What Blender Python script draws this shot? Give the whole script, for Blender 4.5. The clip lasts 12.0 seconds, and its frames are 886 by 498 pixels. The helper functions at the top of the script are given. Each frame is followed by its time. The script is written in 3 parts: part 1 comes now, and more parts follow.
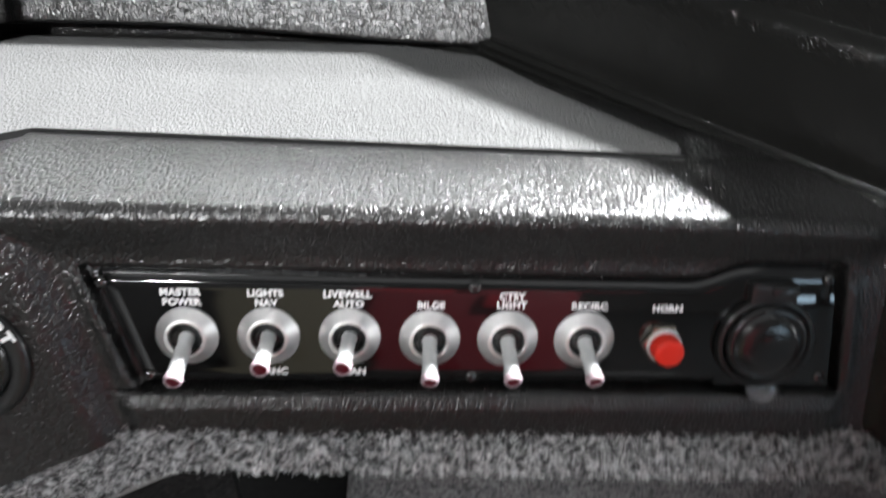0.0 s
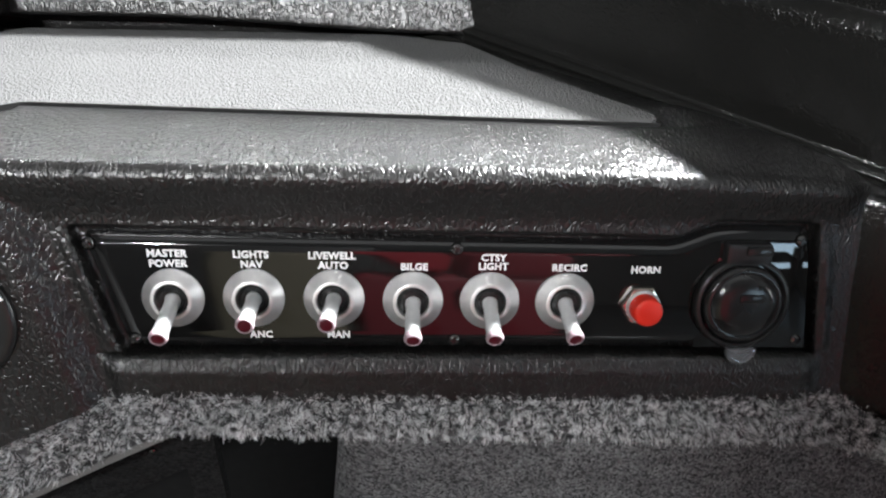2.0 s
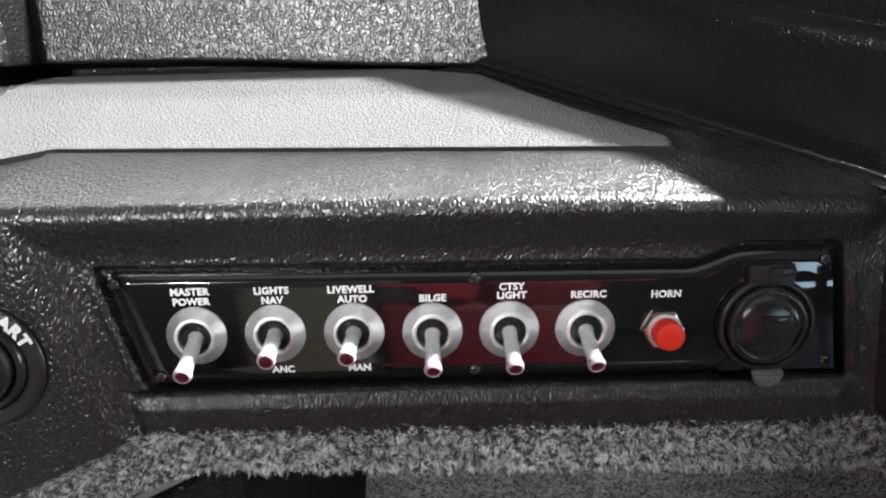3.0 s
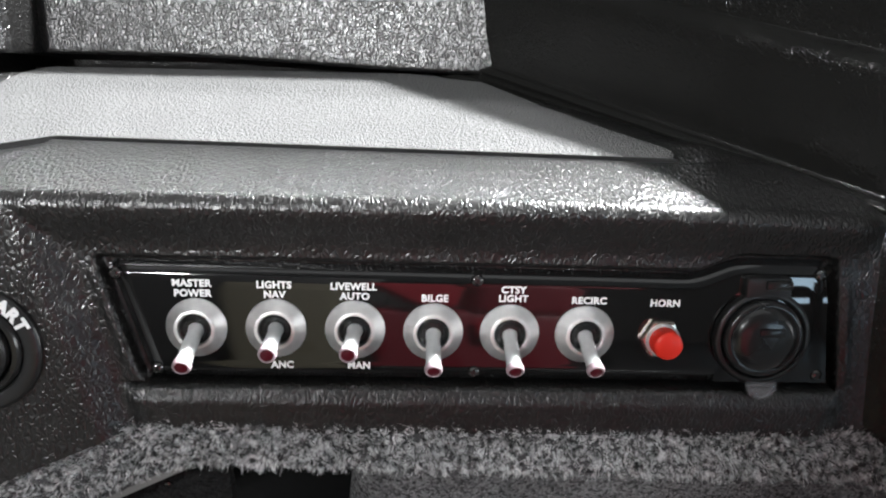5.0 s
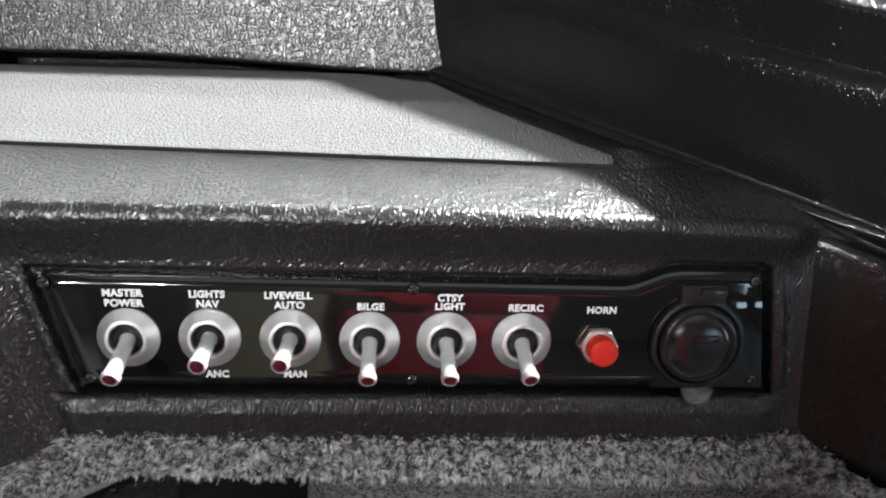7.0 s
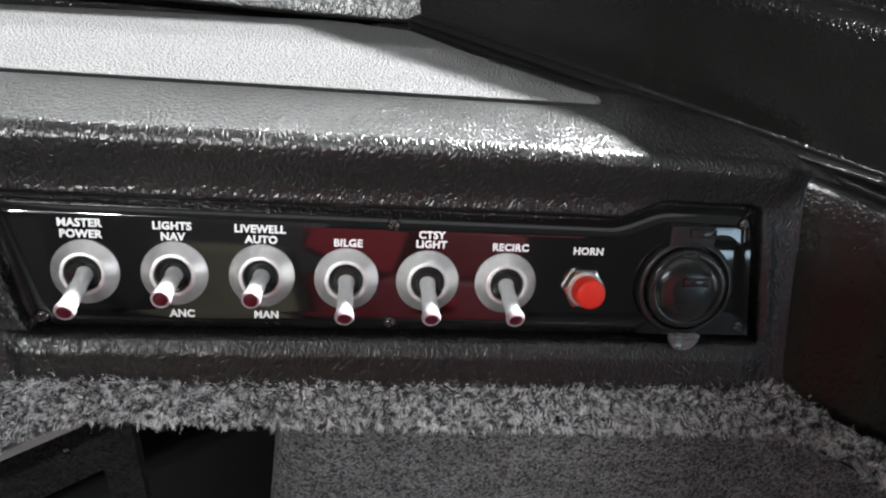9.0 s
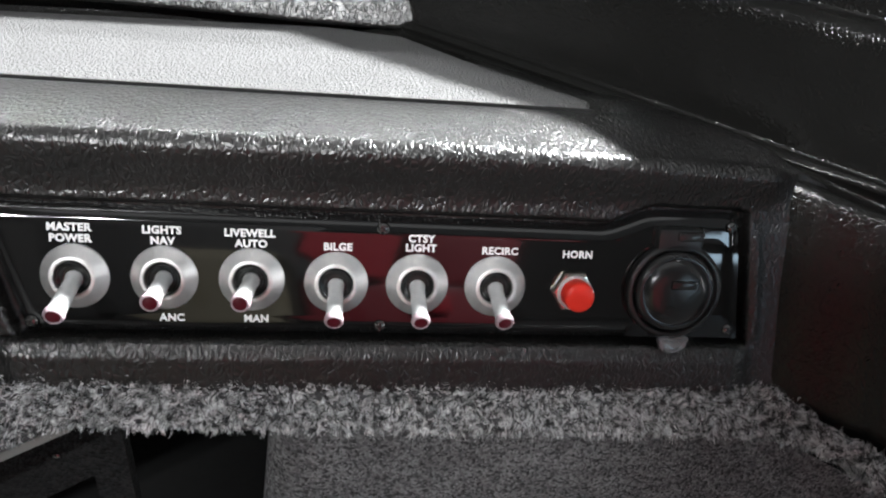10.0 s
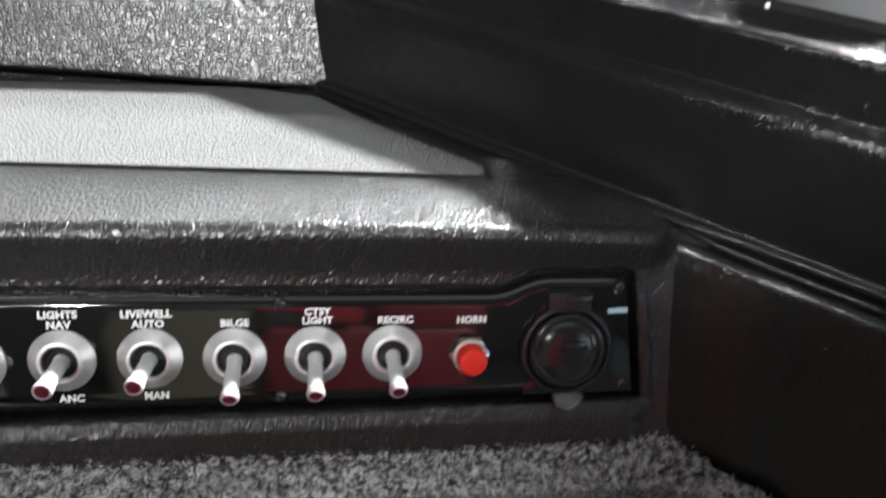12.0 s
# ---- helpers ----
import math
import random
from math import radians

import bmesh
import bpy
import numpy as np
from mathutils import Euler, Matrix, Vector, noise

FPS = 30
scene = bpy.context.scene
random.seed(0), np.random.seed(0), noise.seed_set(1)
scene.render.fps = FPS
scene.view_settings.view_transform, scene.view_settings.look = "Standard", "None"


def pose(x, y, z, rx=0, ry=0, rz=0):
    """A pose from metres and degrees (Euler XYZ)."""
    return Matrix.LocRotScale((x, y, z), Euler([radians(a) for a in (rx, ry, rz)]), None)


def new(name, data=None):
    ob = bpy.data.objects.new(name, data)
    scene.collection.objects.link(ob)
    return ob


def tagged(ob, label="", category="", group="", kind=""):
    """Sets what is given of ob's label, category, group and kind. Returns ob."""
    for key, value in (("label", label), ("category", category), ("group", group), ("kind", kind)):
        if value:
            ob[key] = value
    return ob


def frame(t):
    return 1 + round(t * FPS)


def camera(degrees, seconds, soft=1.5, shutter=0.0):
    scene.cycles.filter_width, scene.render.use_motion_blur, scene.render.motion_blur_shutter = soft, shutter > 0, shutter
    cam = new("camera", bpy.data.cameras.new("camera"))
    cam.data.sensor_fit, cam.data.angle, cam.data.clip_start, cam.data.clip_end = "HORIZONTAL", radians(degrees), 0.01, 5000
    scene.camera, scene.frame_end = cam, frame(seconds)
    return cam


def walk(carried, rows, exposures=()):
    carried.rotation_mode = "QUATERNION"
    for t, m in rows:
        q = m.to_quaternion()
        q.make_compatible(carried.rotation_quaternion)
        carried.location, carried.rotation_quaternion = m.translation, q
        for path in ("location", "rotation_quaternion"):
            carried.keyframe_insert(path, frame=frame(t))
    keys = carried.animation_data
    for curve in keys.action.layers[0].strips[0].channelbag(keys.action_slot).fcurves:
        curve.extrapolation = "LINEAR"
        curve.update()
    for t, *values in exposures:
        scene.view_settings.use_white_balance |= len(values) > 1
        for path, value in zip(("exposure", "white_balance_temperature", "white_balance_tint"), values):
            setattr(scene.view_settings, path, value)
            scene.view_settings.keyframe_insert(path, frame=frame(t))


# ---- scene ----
cam = camera(65.62, 12.0, soft=2.1, shutter=0.5)
DASH = pose(0, 0, 0.8, -17)
ROWS = [
    (0, -0.01865, -0.19726, 0.11122, 71.125, -1.351, -2.030),
    (0.5, -0.02435, -0.21354, 0.10829, 67.228, 3.389, -3.952),
    (1, -0.02622, -0.20850, 0.09278, 69.397, 1.850, -5.186),
    (1.5, -0.02296, -0.21106, 0.08783, 72.357, 0.015, -4.593),
    (2, -0.01567, -0.20838, 0.09173, 73.788, -1.295, -2.752),
    (2.5, -0.01982, -0.21158, 0.09392, 75.161, -1.228, -1.518),
    (3, -0.01232, -0.20914, 0.09341, 75.952, 1.122, -1.014),
    (3.5, -0.01363, -0.20974, 0.09059, 76.855, -0.833, -0.387),
    (5.5, -0.02096, -0.21169, 0.08940, 77.115, -1.419, -2.013),
    (6, -0.02172, -0.21165, 0.08735, 76.628, -1.668, -2.084),
    (6.5, -0.01458, -0.20982, 0.08695, 76.619, -1.861, -2.901),
    (7, -0.00406, -0.20919, 0.09622, 76.106, -1.608, -3.243),
    (7.2, -0.00293, -0.20613, 0.09402, 76.485, -1.554, -3.580),
    (8.8, -0.00890, -0.20560, 0.07361, 76.279, -3.470, -5.706),
    (9, -0.00824, -0.20359, 0.07424, 76.221, -3.088, -5.921),
    (9.5, -0.00748, -0.20490, 0.07287, 76.441, -3.363, -5.962),
    (10, -0.00641, -0.20490, 0.07338, 76.862, -3.029, -6.296),
    (10.5, -0.00681, -0.20033, 0.07854, 76.980, -1.853, -6.148),
    (11, -0.01246, -0.18969, 0.07157, 78.293, -3.342, -8.768),
    (11.5, -0.00789, -0.19722, 0.07623, 76.308, -1.749, -11.583),
    (12, 0.01867, -0.21067, 0.09505, 77.620, -1.547, -8.525),
]
walk(cam, [(t, DASH @ pose(*row)) for t, *row in ROWS])

# ---------------------------------------------------------------- world and light
world = bpy.data.worlds.new("showroom_air")
scene.world = world
world.use_nodes = True
world.node_tree.nodes["Background"].inputs[0].default_value = (0.9, 0.95, 1.0, 1)
world.node_tree.nodes["Background"].inputs[1].default_value = 0.02
CEILING = 5.0


# ---------------------------------------------------------------- materials
def nodes_of(name):
    m = bpy.data.materials.new(name)
    m.use_nodes = True
    nt = m.node_tree
    return m, nt, nt.nodes["Principled BSDF"]


def add(nt, kind, **settings):
    n = nt.nodes.new(kind)
    for key, value in settings.items():
        if key in n.inputs:
            n.inputs[key].default_value = value
        else:
            setattr(n, key, value)
    return n


def tinted(nt, low, high, fac, target):
    mix = add(nt, "ShaderNodeMix", data_type="RGBA")
    mix.inputs["A"].default_value = (*low, 1)
    mix.inputs["B"].default_value = (*high, 1)
    nt.links.new(fac, mix.inputs["Factor"])
    nt.links.new(mix.outputs["Result"], target)
    return mix


def grained(name, color, rough, cell, depth, spread=0.25, fine=0.3, ior=1.5, crease=0.6):
    """Moulded plastic with a leather grain: small raised pebbles parted by creases, crossed by longer folds; cell and depth in millimetres."""
    m, nt, b = nodes_of(name)
    co = add(nt, "ShaderNodeTexCoord")
    big = add(nt, "ShaderNodeTexNoise", Scale=55.0, Detail=3.0)
    nt.links.new(co.outputs["Object"], big.inputs["Vector"])
    bend = add(nt, "ShaderNodeTexNoise", Scale=1000 / cell * 0.55, Detail=2.0)
    nt.links.new(co.outputs["Object"], bend.inputs["Vector"])
    shift = add(nt, "ShaderNodeVectorMath", operation="MULTIPLY_ADD")
    shift.inputs[1].default_value = [cell * 0.0016] * 3
    nt.links.new(bend.outputs["Color"], shift.inputs[0])
    nt.links.new(co.outputs["Object"], shift.inputs[2])
    mp = add(nt, "ShaderNodeMapping")
    mp.inputs["Rotation"].default_value = (0.15, 0.55, 0.45)
    mp.inputs["Scale"].default_value = (1.25, 0.62, 0.78)
    nt.links.new(shift.outputs[0], mp.inputs["Vector"])
    vo = add(nt, "ShaderNodeTexVoronoi", feature="DISTANCE_TO_EDGE", Scale=1000 / cell * 0.72)
    nt.links.new(mp.outputs["Vector"], vo.inputs["Vector"])
    pebble = add(nt, "ShaderNodeMapRange", interpolation_type="SMOOTHSTEP")
    pebble.inputs["From Max"].default_value = 0.34
    nt.links.new(vo.outputs["Distance"], pebble.inputs["Value"])
    fold = add(nt, "ShaderNodeTexNoise", Scale=1000 / cell * 0.2, Detail=2.0, Distortion=0.8)
    nt.links.new(mp.outputs["Vector"], fold.inputs["Vector"])
    off = add(nt, "ShaderNodeMath", operation="SUBTRACT")
    off.inputs[1].default_value = 0.5
    nt.links.new(fold.outputs["Fac"], off.inputs[0])
    ab = add(nt, "ShaderNodeMath", operation="ABSOLUTE")
    nt.links.new(off.outputs[0], ab.inputs[0])
    mr = add(nt, "ShaderNodeMapRange", interpolation_type="SMOOTHSTEP")
    mr.inputs["From Max"].default_value = 0.05
    nt.links.new(ab.outputs[0], mr.inputs["Value"])
    low = add(nt, "ShaderNodeMath", operation="MULTIPLY_ADD")
    low.inputs[1].default_value = crease
    nt.links.new(mr.outputs["Result"], low.inputs[0])
    nt.links.new(pebble.outputs["Result"], low.inputs[2])
    no = add(nt, "ShaderNodeTexNoise", Scale=1000 / cell * 2.4, Detail=3.0)
    nt.links.new(co.outputs["Object"], no.inputs["Vector"])
    mx = add(nt, "ShaderNodeMath", operation="MULTIPLY_ADD")
    mx.inputs[1].default_value = fine
    nt.links.new(no.outputs["Fac"], mx.inputs[0])
    nt.links.new(low.outputs[0], mx.inputs[2])
    bump = add(nt, "ShaderNodeBump", Strength=1.0, Distance=depth * 0.001)
    nt.links.new(mx.outputs[0], bump.inputs["Height"])
    nt.links.new(bump.outputs["Normal"], b.inputs["Normal"])
    tinted(nt, [c * (1 - spread) for c in color], [c * (1 + spread) for c in color], big.outputs["Fac"], b.inputs["Base Color"])
    rr = add(nt, "ShaderNodeMapRange")
    rr.inputs["To Min"].default_value = rough - 0.025
    rr.inputs["To Max"].default_value = rough + 0.03
    nt.links.new(big.outputs["Fac"], rr.inputs["Value"])
    nt.links.new(rr.outputs["Result"], b.inputs["Roughness"])
    b.inputs["IOR"].default_value = ior
    return m


def smooth_mat(name, color, rough, metal=0.0, scale=300.0, spread=0.15, bump=0.0, ior=1.5, coat=0.0, transmission=0.0):
    m, nt, b = nodes_of(name)
    co = add(nt, "ShaderNodeTexCoord")
    no = add(nt, "ShaderNodeTexNoise", Scale=scale, Detail=4.0)
    nt.links.new(co.outputs["Object"], no.inputs["Vector"])
    tinted(nt, [c * (1 - spread) for c in color], [min(1, c * (1 + spread)) for c in color], no.outputs["Fac"], b.inputs["Base Color"])
    rr = add(nt, "ShaderNodeMapRange")
    rr.inputs["To Min"].default_value = rough * 0.75
    rr.inputs["To Max"].default_value = rough * 1.25
    nt.links.new(no.outputs["Fac"], rr.inputs["Value"])
    nt.links.new(rr.outputs["Result"], b.inputs["Roughness"])
    b.inputs["Metallic"].default_value = metal
    b.inputs["IOR"].default_value = ior
    b.inputs["Coat Weight"].default_value = coat
    b.inputs["Transmission Weight"].default_value = transmission
    if bump:
        bp = add(nt, "ShaderNodeBump", Strength=1.0, Distance=bump * 0.001)
        nt.links.new(no.outputs["Fac"], bp.inputs["Height"])
        nt.links.new(bp.outputs["Normal"], b.inputs["Normal"])
    return m


def fibre_mat(name, low, high, rough=0.85):
    m, nt, b = nodes_of(name)
    geo = add(nt, "ShaderNodeNewGeometry")
    co = add(nt, "ShaderNodeTexCoord")
    no = add(nt, "ShaderNodeTexNoise", Scale=420.0, Detail=3.0)
    nt.links.new(co.outputs["Object"], no.inputs["Vector"])
    mul = add(nt, "ShaderNodeMath", operation="MULTIPLY")
    tuft = add(nt, "ShaderNodeMapRange")
    tuft.inputs["From Min"].default_value = 0.36
    tuft.inputs["From Max"].default_value = 0.66
    nt.links.new(no.outputs["Fac"], tuft.inputs["Value"])
    nt.links.new(geo.outputs["Random Per Island"], mul.inputs[0])
    nt.links.new(tuft.outputs["Result"], mul.inputs[1])
    mul2 = add(nt, "ShaderNodeMath", operation="MULTIPLY")
    mul2.inputs[1].default_value = 3.1
    nt.links.new(mul.outputs[0], mul2.inputs[0])
    tinted(nt, low, high, mul2.outputs[0], b.inputs["Base Color"])
    b.inputs["Roughness"].default_value = rough
    b.inputs["Specular IOR Level"].default_value = 0.25
    return m


def flat_carpet(name, low, high):
    """Low loop carpet: dark and light tufts with broad worn patches."""
    m, nt, b = nodes_of(name)
    co = add(nt, "ShaderNodeTexCoord")
    tuft = add(nt, "ShaderNodeTexVoronoi", Scale=800.0)
    nt.links.new(co.outputs["Object"], tuft.inputs["Vector"])
    sep = add(nt, "ShaderNodeSeparateColor")
    nt.links.new(tuft.outputs["Color"], sep.inputs[0])
    broad = add(nt, "ShaderNodeTexNoise", Scale=45.0, Detail=4.0, Roughness=0.6)
    nt.links.new(co.outputs["Object"], broad.inputs["Vector"])
    mul = add(nt, "ShaderNodeMath", operation="MULTIPLY")
    nt.links.new(sep.outputs[0], mul.inputs[0])
    nt.links.new(broad.outputs["Fac"], mul.inputs[1])
    twice = add(nt, "ShaderNodeMath", operation="MULTIPLY")
    twice.inputs[1].default_value = 1.9
    nt.links.new(mul.outputs[0], twice.inputs[0])
    tinted(nt, low, high, twice.outputs[0], b.inputs["Base Color"])
    bp = add(nt, "ShaderNodeBump", Strength=1.0, Distance=0.0006)
    nt.links.new(tuft.outputs["Distance"], bp.inputs["Height"])
    nt.links.new(bp.outputs["Normal"], b.inputs["Normal"])
    b.inputs["Roughness"].default_value = 0.95
    b.inputs["Specular IOR Level"].default_value = 0.15
    return m


M_DASH = grained("moulded_vinyl", (0.0052, 0.005, 0.0048), 0.32, 1.5, 0.17, ior=1.57, crease=0.35, fine=0.12)
M_TRAY = grained("fine_grain_plastic", (0.084, 0.084, 0.083), 0.5, 1.15, 0.42, spread=0.12, fine=0.5, crease=0.2, ior=1.3)
M_SIDE = grained("side_vinyl", (0.0062, 0.0062, 0.0058), 0.2, 1.1, 0.07, ior=1.32)
M_PLATE = smooth_mat("gloss_black_plastic", (0.006, 0.006, 0.006), 0.055, ior=1.58, scale=40.0)
M_BLACK = smooth_mat("black_plastic", (0.012, 0.012, 0.012), 0.32, scale=900.0, bump=0.02)
M_BUSH = smooth_mat("gloss_black_bushing", (0.010, 0.010, 0.010), 0.16, scale=300.0)
M_CAP = smooth_mat("gloss_black_cap", (0.014, 0.014, 0.014), 0.2, ior=1.48, scale=120.0)
M_NUT = smooth_mat("satin_aluminium", (0.80, 0.79, 0.78), 0.5, metal=1.0, scale=500.0, bump=0.01)
M_CHROME = smooth_mat("polished_steel", (0.90, 0.92, 0.92), 0.48, metal=1.0, scale=400.0)
M_LEVER = smooth_mat("plated_lever_steel", (0.86, 0.87, 0.87), 0.32, metal=0.5, scale=400.0)
M_BRASS = smooth_mat("nickel_nut", (0.66, 0.60, 0.52), 0.22, metal=1.0, scale=400.0)
M_TIP = smooth_mat("frosted_tip", (0.42, 0.32, 0.35), 0.3, scale=500.0)
M_LENS = smooth_mat("ruby_lens", (0.07, 0.003, 0.009), 0.4, scale=500.0, ior=1.35)
M_RED = smooth_mat("red_button_plastic", (0.80, 0.028, 0.012), 0.35, scale=300.0, spread=0.05, bump=0.01)
M_WHITE = smooth_mat("white_print", (0.82, 0.82, 0.82), 0.5, scale=900.0, spread=0.06)
M_CLEAR = smooth_mat("clear_tab_plastic", (0.80, 0.82, 0.86), 0.1, scale=300.0, spread=0.05, transmission=0.82)
M_SCREW = smooth_mat("dark_screw_steel", (0.13, 0.128, 0.126), 0.16, metal=1.0, scale=900.0)
M_PILE = fibre_mat("grey_pile", (0.034, 0.034, 0.035), (0.92, 0.92, 0.92))
M_BACKING = smooth_mat("carpet_backing", (0.07, 0.07, 0.072), 0.9, scale=800.0, spread=0.5, bump=0.3)
M_FLAT_CARPET = flat_carpet("flat_grey_carpet", (0.026, 0.026, 0.0265), (0.22, 0.22, 0.222))
# Darker copy of the footwell carpet, with the shade under the dash painted in.
M_SHADED_CARPET = flat_carpet("shaded_under_carpet", (0.005, 0.005, 0.005), (0.02, 0.02, 0.02))
# Near black, so the recess under the dash keeps its shade in the colour.
M_DEEP_SHADE = smooth_mat("matt_black_shade", (0.004, 0.004, 0.004), 0.9, scale=120.0, spread=0.4, bump=0.2, ior=1.2)
M_YELLOW = smooth_mat("yellow_vinyl_print", (0.62, 0.68, 0.01), 0.45, scale=200.0, spread=0.06)
M_INK = smooth_mat("black_print", (0.02, 0.02, 0.02), 0.5, scale=200.0)
M_TRIM = smooth_mat("grey_edge_trim", (0.20, 0.20, 0.19), 0.5, scale=200.0)
M_SCREEN = smooth_mat("grey_screen_strip", (0.07, 0.0715, 0.073), 0.4, scale=200.0)
M_WALL = smooth_mat("painted_wall", (0.03, 0.029, 0.028), 0.8, scale=6.0, bump=0.2)
M_CEIL = smooth_mat("ceiling_paint", (0.45, 0.455, 0.46), 0.9, scale=6.0, bump=0.2)
M_FLOOR = smooth_mat("showroom_floor", (0.006, 0.0058, 0.0056), 0.6, scale=8.0, bump=0.2)
M_REDVINYL = smooth_mat("red_vinyl", (0.28, 0.011, 0.022), 0.45, scale=60.0, bump=0.3)
M_MAROON = smooth_mat("maroon_vinyl", (0.15, 0.010, 0.018), 0.45, scale=60.0, bump=0.3)
M_OLIVE = smooth_mat("olive_canvas", (0.11, 0.097, 0.065), 0.8, scale=150.0, bump=0.4)
# Dark surface of the unseen blocker behind the helm.
M_BLOCKER = smooth_mat("dark_light_blocker", (0.013, 0.013, 0.013), 0.6, scale=40.0, bump=0.2)
M_JOINT = smooth_mat("black_rubber_joint", (0.006, 0.006, 0.006), 0.8, scale=300.0, ior=1.3)
M_SKY, sky_nt, sky_b = nodes_of("daylight_outside")
sky_b.inputs["Base Color"].default_value = (0.3, 0.5, 0.7, 1)
sky_b.inputs["Emission Color"].default_value = (0.60, 0.82, 1.0, 1)
sky_b.inputs["Emission Strength"].default_value = 8.0
M_HOUSING = smooth_mat("lamp_housing", (0.7, 0.7, 0.7), 0.4, scale=20.0)


# ---------------------------------------------------------------- builders (millimetres in the dash's own axes)
BASE = {}


def thing(name, base, label, category, group="", kind="", frame_of=None):
    ob = new(name)
    ob.empty_display_size = 0.01
    ob.matrix_world = (DASH if frame_of is None else frame_of) @ Matrix.Translation(Vector(base) * 0.001)
    BASE[ob.name] = Vector(base)
    return tagged(ob, label, category, group, kind)


def part(name, bm, material, parent=None, label="", flat=False, angle=35):
    for f in bm.faces:
        f.smooth = not flat
    base = BASE[parent.name] if parent is not None else Vector((0, 0, 0))
    bmesh.ops.recalc_face_normals(bm, faces=bm.faces)
    if not flat:
        for e in bm.edges:
            if len(e.link_faces) == 2 and e.calc_face_angle(0) > radians(angle):
                e.smooth = False
    bm.transform(Matrix.Scale(0.001, 4) @ Matrix.Translation(-base))
    me = bpy.data.meshes.new(name)
    bm.to_mesh(me)
    bm.free()
    me.materials.append(material)
    ob = new(name, me)
    if parent is not None:
        ob.parent = parent
        BASE[ob.name] = base
    else:
        ob.matrix_world = DASH
    return tagged(ob, label)


def grid_bm(rows, bm=None):
    """A sheet from rows of points, all of one length."""
    bm = bm or bmesh.new()
    vs = [[bm.verts.new(p) for p in row] for row in rows]
    for a, b in zip(vs, vs[1:]):
        for i in range(len(a) - 1):
            bm.faces.new((a[i], a[i + 1], b[i + 1], b[i]))
    return bm


def lathe(profile, centre, segs=40, axis=(0, -1, 0), bm=None, sides=None):
    """Profile of (radius, height along the axis) round the centre."""
    bm = bm or bmesh.new()
    ax = Vector(axis).normalized()
    u = ax.cross(Vector((0, 0, 1)) if abs(ax.z) < 0.9 else Vector((1, 0, 0))).normalized()
    w = ax.cross(u)
    rings = []
    for r, h in profile:
        c = Vector(centre) + ax * h
        if r < 1e-6:
            rings.append([bm.verts.new(c)])
        else:
            rings.append([bm.verts.new(c + (u * math.cos(2 * math.pi * i / segs) + w * math.sin(2 * math.pi * i / segs)) * r) for i in range(segs)])
    for a, b in zip(rings, rings[1:]):
        n = max(len(a), len(b))
        if n == 1:
            continue
        for i in range(n):
            q = [a[i % len(a)], a[(i + 1) % len(a)], b[(i + 1) % len(b)], b[i % len(b)]]
            q = list(dict.fromkeys(q))
            if len(q) > 2:
                bm.faces.new(q)
    return bm


def box(lo, hi, bevel=0.0, segs=2, bm=None):
    own = bmesh.new()
    bmesh.ops.create_cube(own, size=1)
    lo, hi = Vector(lo), Vector(hi)
    for v in own.verts:
        v.co = Vector([lo[i] + (v.co[i] + 0.5) * (hi[i] - lo[i]) for i in range(3)])
    if bevel:
        bmesh.ops.bevel(own, geom=own.edges[:], offset=bevel, segments=segs, affect="EDGES", profile=0.5)
    if bm is None:
        return own
    me = bpy.data.meshes.new("scratch")
    own.to_mesh(me)
    own.free()
    bm.from_mesh(me)
    bpy.data.meshes.remove(me)
    return bm


def inset_outline(corners, d, r, segs=5):
    """The outline moved inwards by d, with corners rounded off over r. Counter-clockwise (x, z)."""
    n = len(corners)
    lines = []
    for i in range(n):
        a, b = Vector(corners[i]), Vector(corners[(i + 1) % n])
        t = (b - a).normalized()
        nrm = Vector((-t.y, t.x))
        lines.append((a + nrm * d, t))
    pts = []
    for i in range(n):
        (p, t), (q, s) = lines[i - 1], lines[i]
        den = t.x * s.y - t.y * s.x
        k = ((q - p).x * s.y - (q - p).y * s.x) / den
        pts.append(p + t * k)
    out = []
    for i in range(n):
        p, a, b = pts[i], pts[i - 1], pts[(i + 1) % n]
        rr = min(r, (a - p).length * 0.45, (b - p).length * 0.45)
        s, e = p + (a - p).normalized() * rr, p + (b - p).normalized() * rr
        for j in range(segs + 1):
            f = j / segs
            out.append(s * (1 - f) ** 2 + p * 2 * f * (1 - f) + e * f * f)
    return out


def plate_bm(corners, profile, r, segs=5, bm=None):
    """A plate from its outline; profile of (inset, y) from the back rim to the front."""
    bm = bm or bmesh.new()
    rings = [[bm.verts.new((p.x, y, p.y)) for p in inset_outline(corners, d, max(0.4, r - d * 0.5), segs)] for d, y in profile]
    n = len(rings[0])
    for a, b in zip(rings, rings[1:]):
        for i in range(n):
            bm.faces.new((a[i], a[(i + 1) % n], b[(i + 1) % n], b[i]))
    bm.faces.new(rings[-1])
    return bm


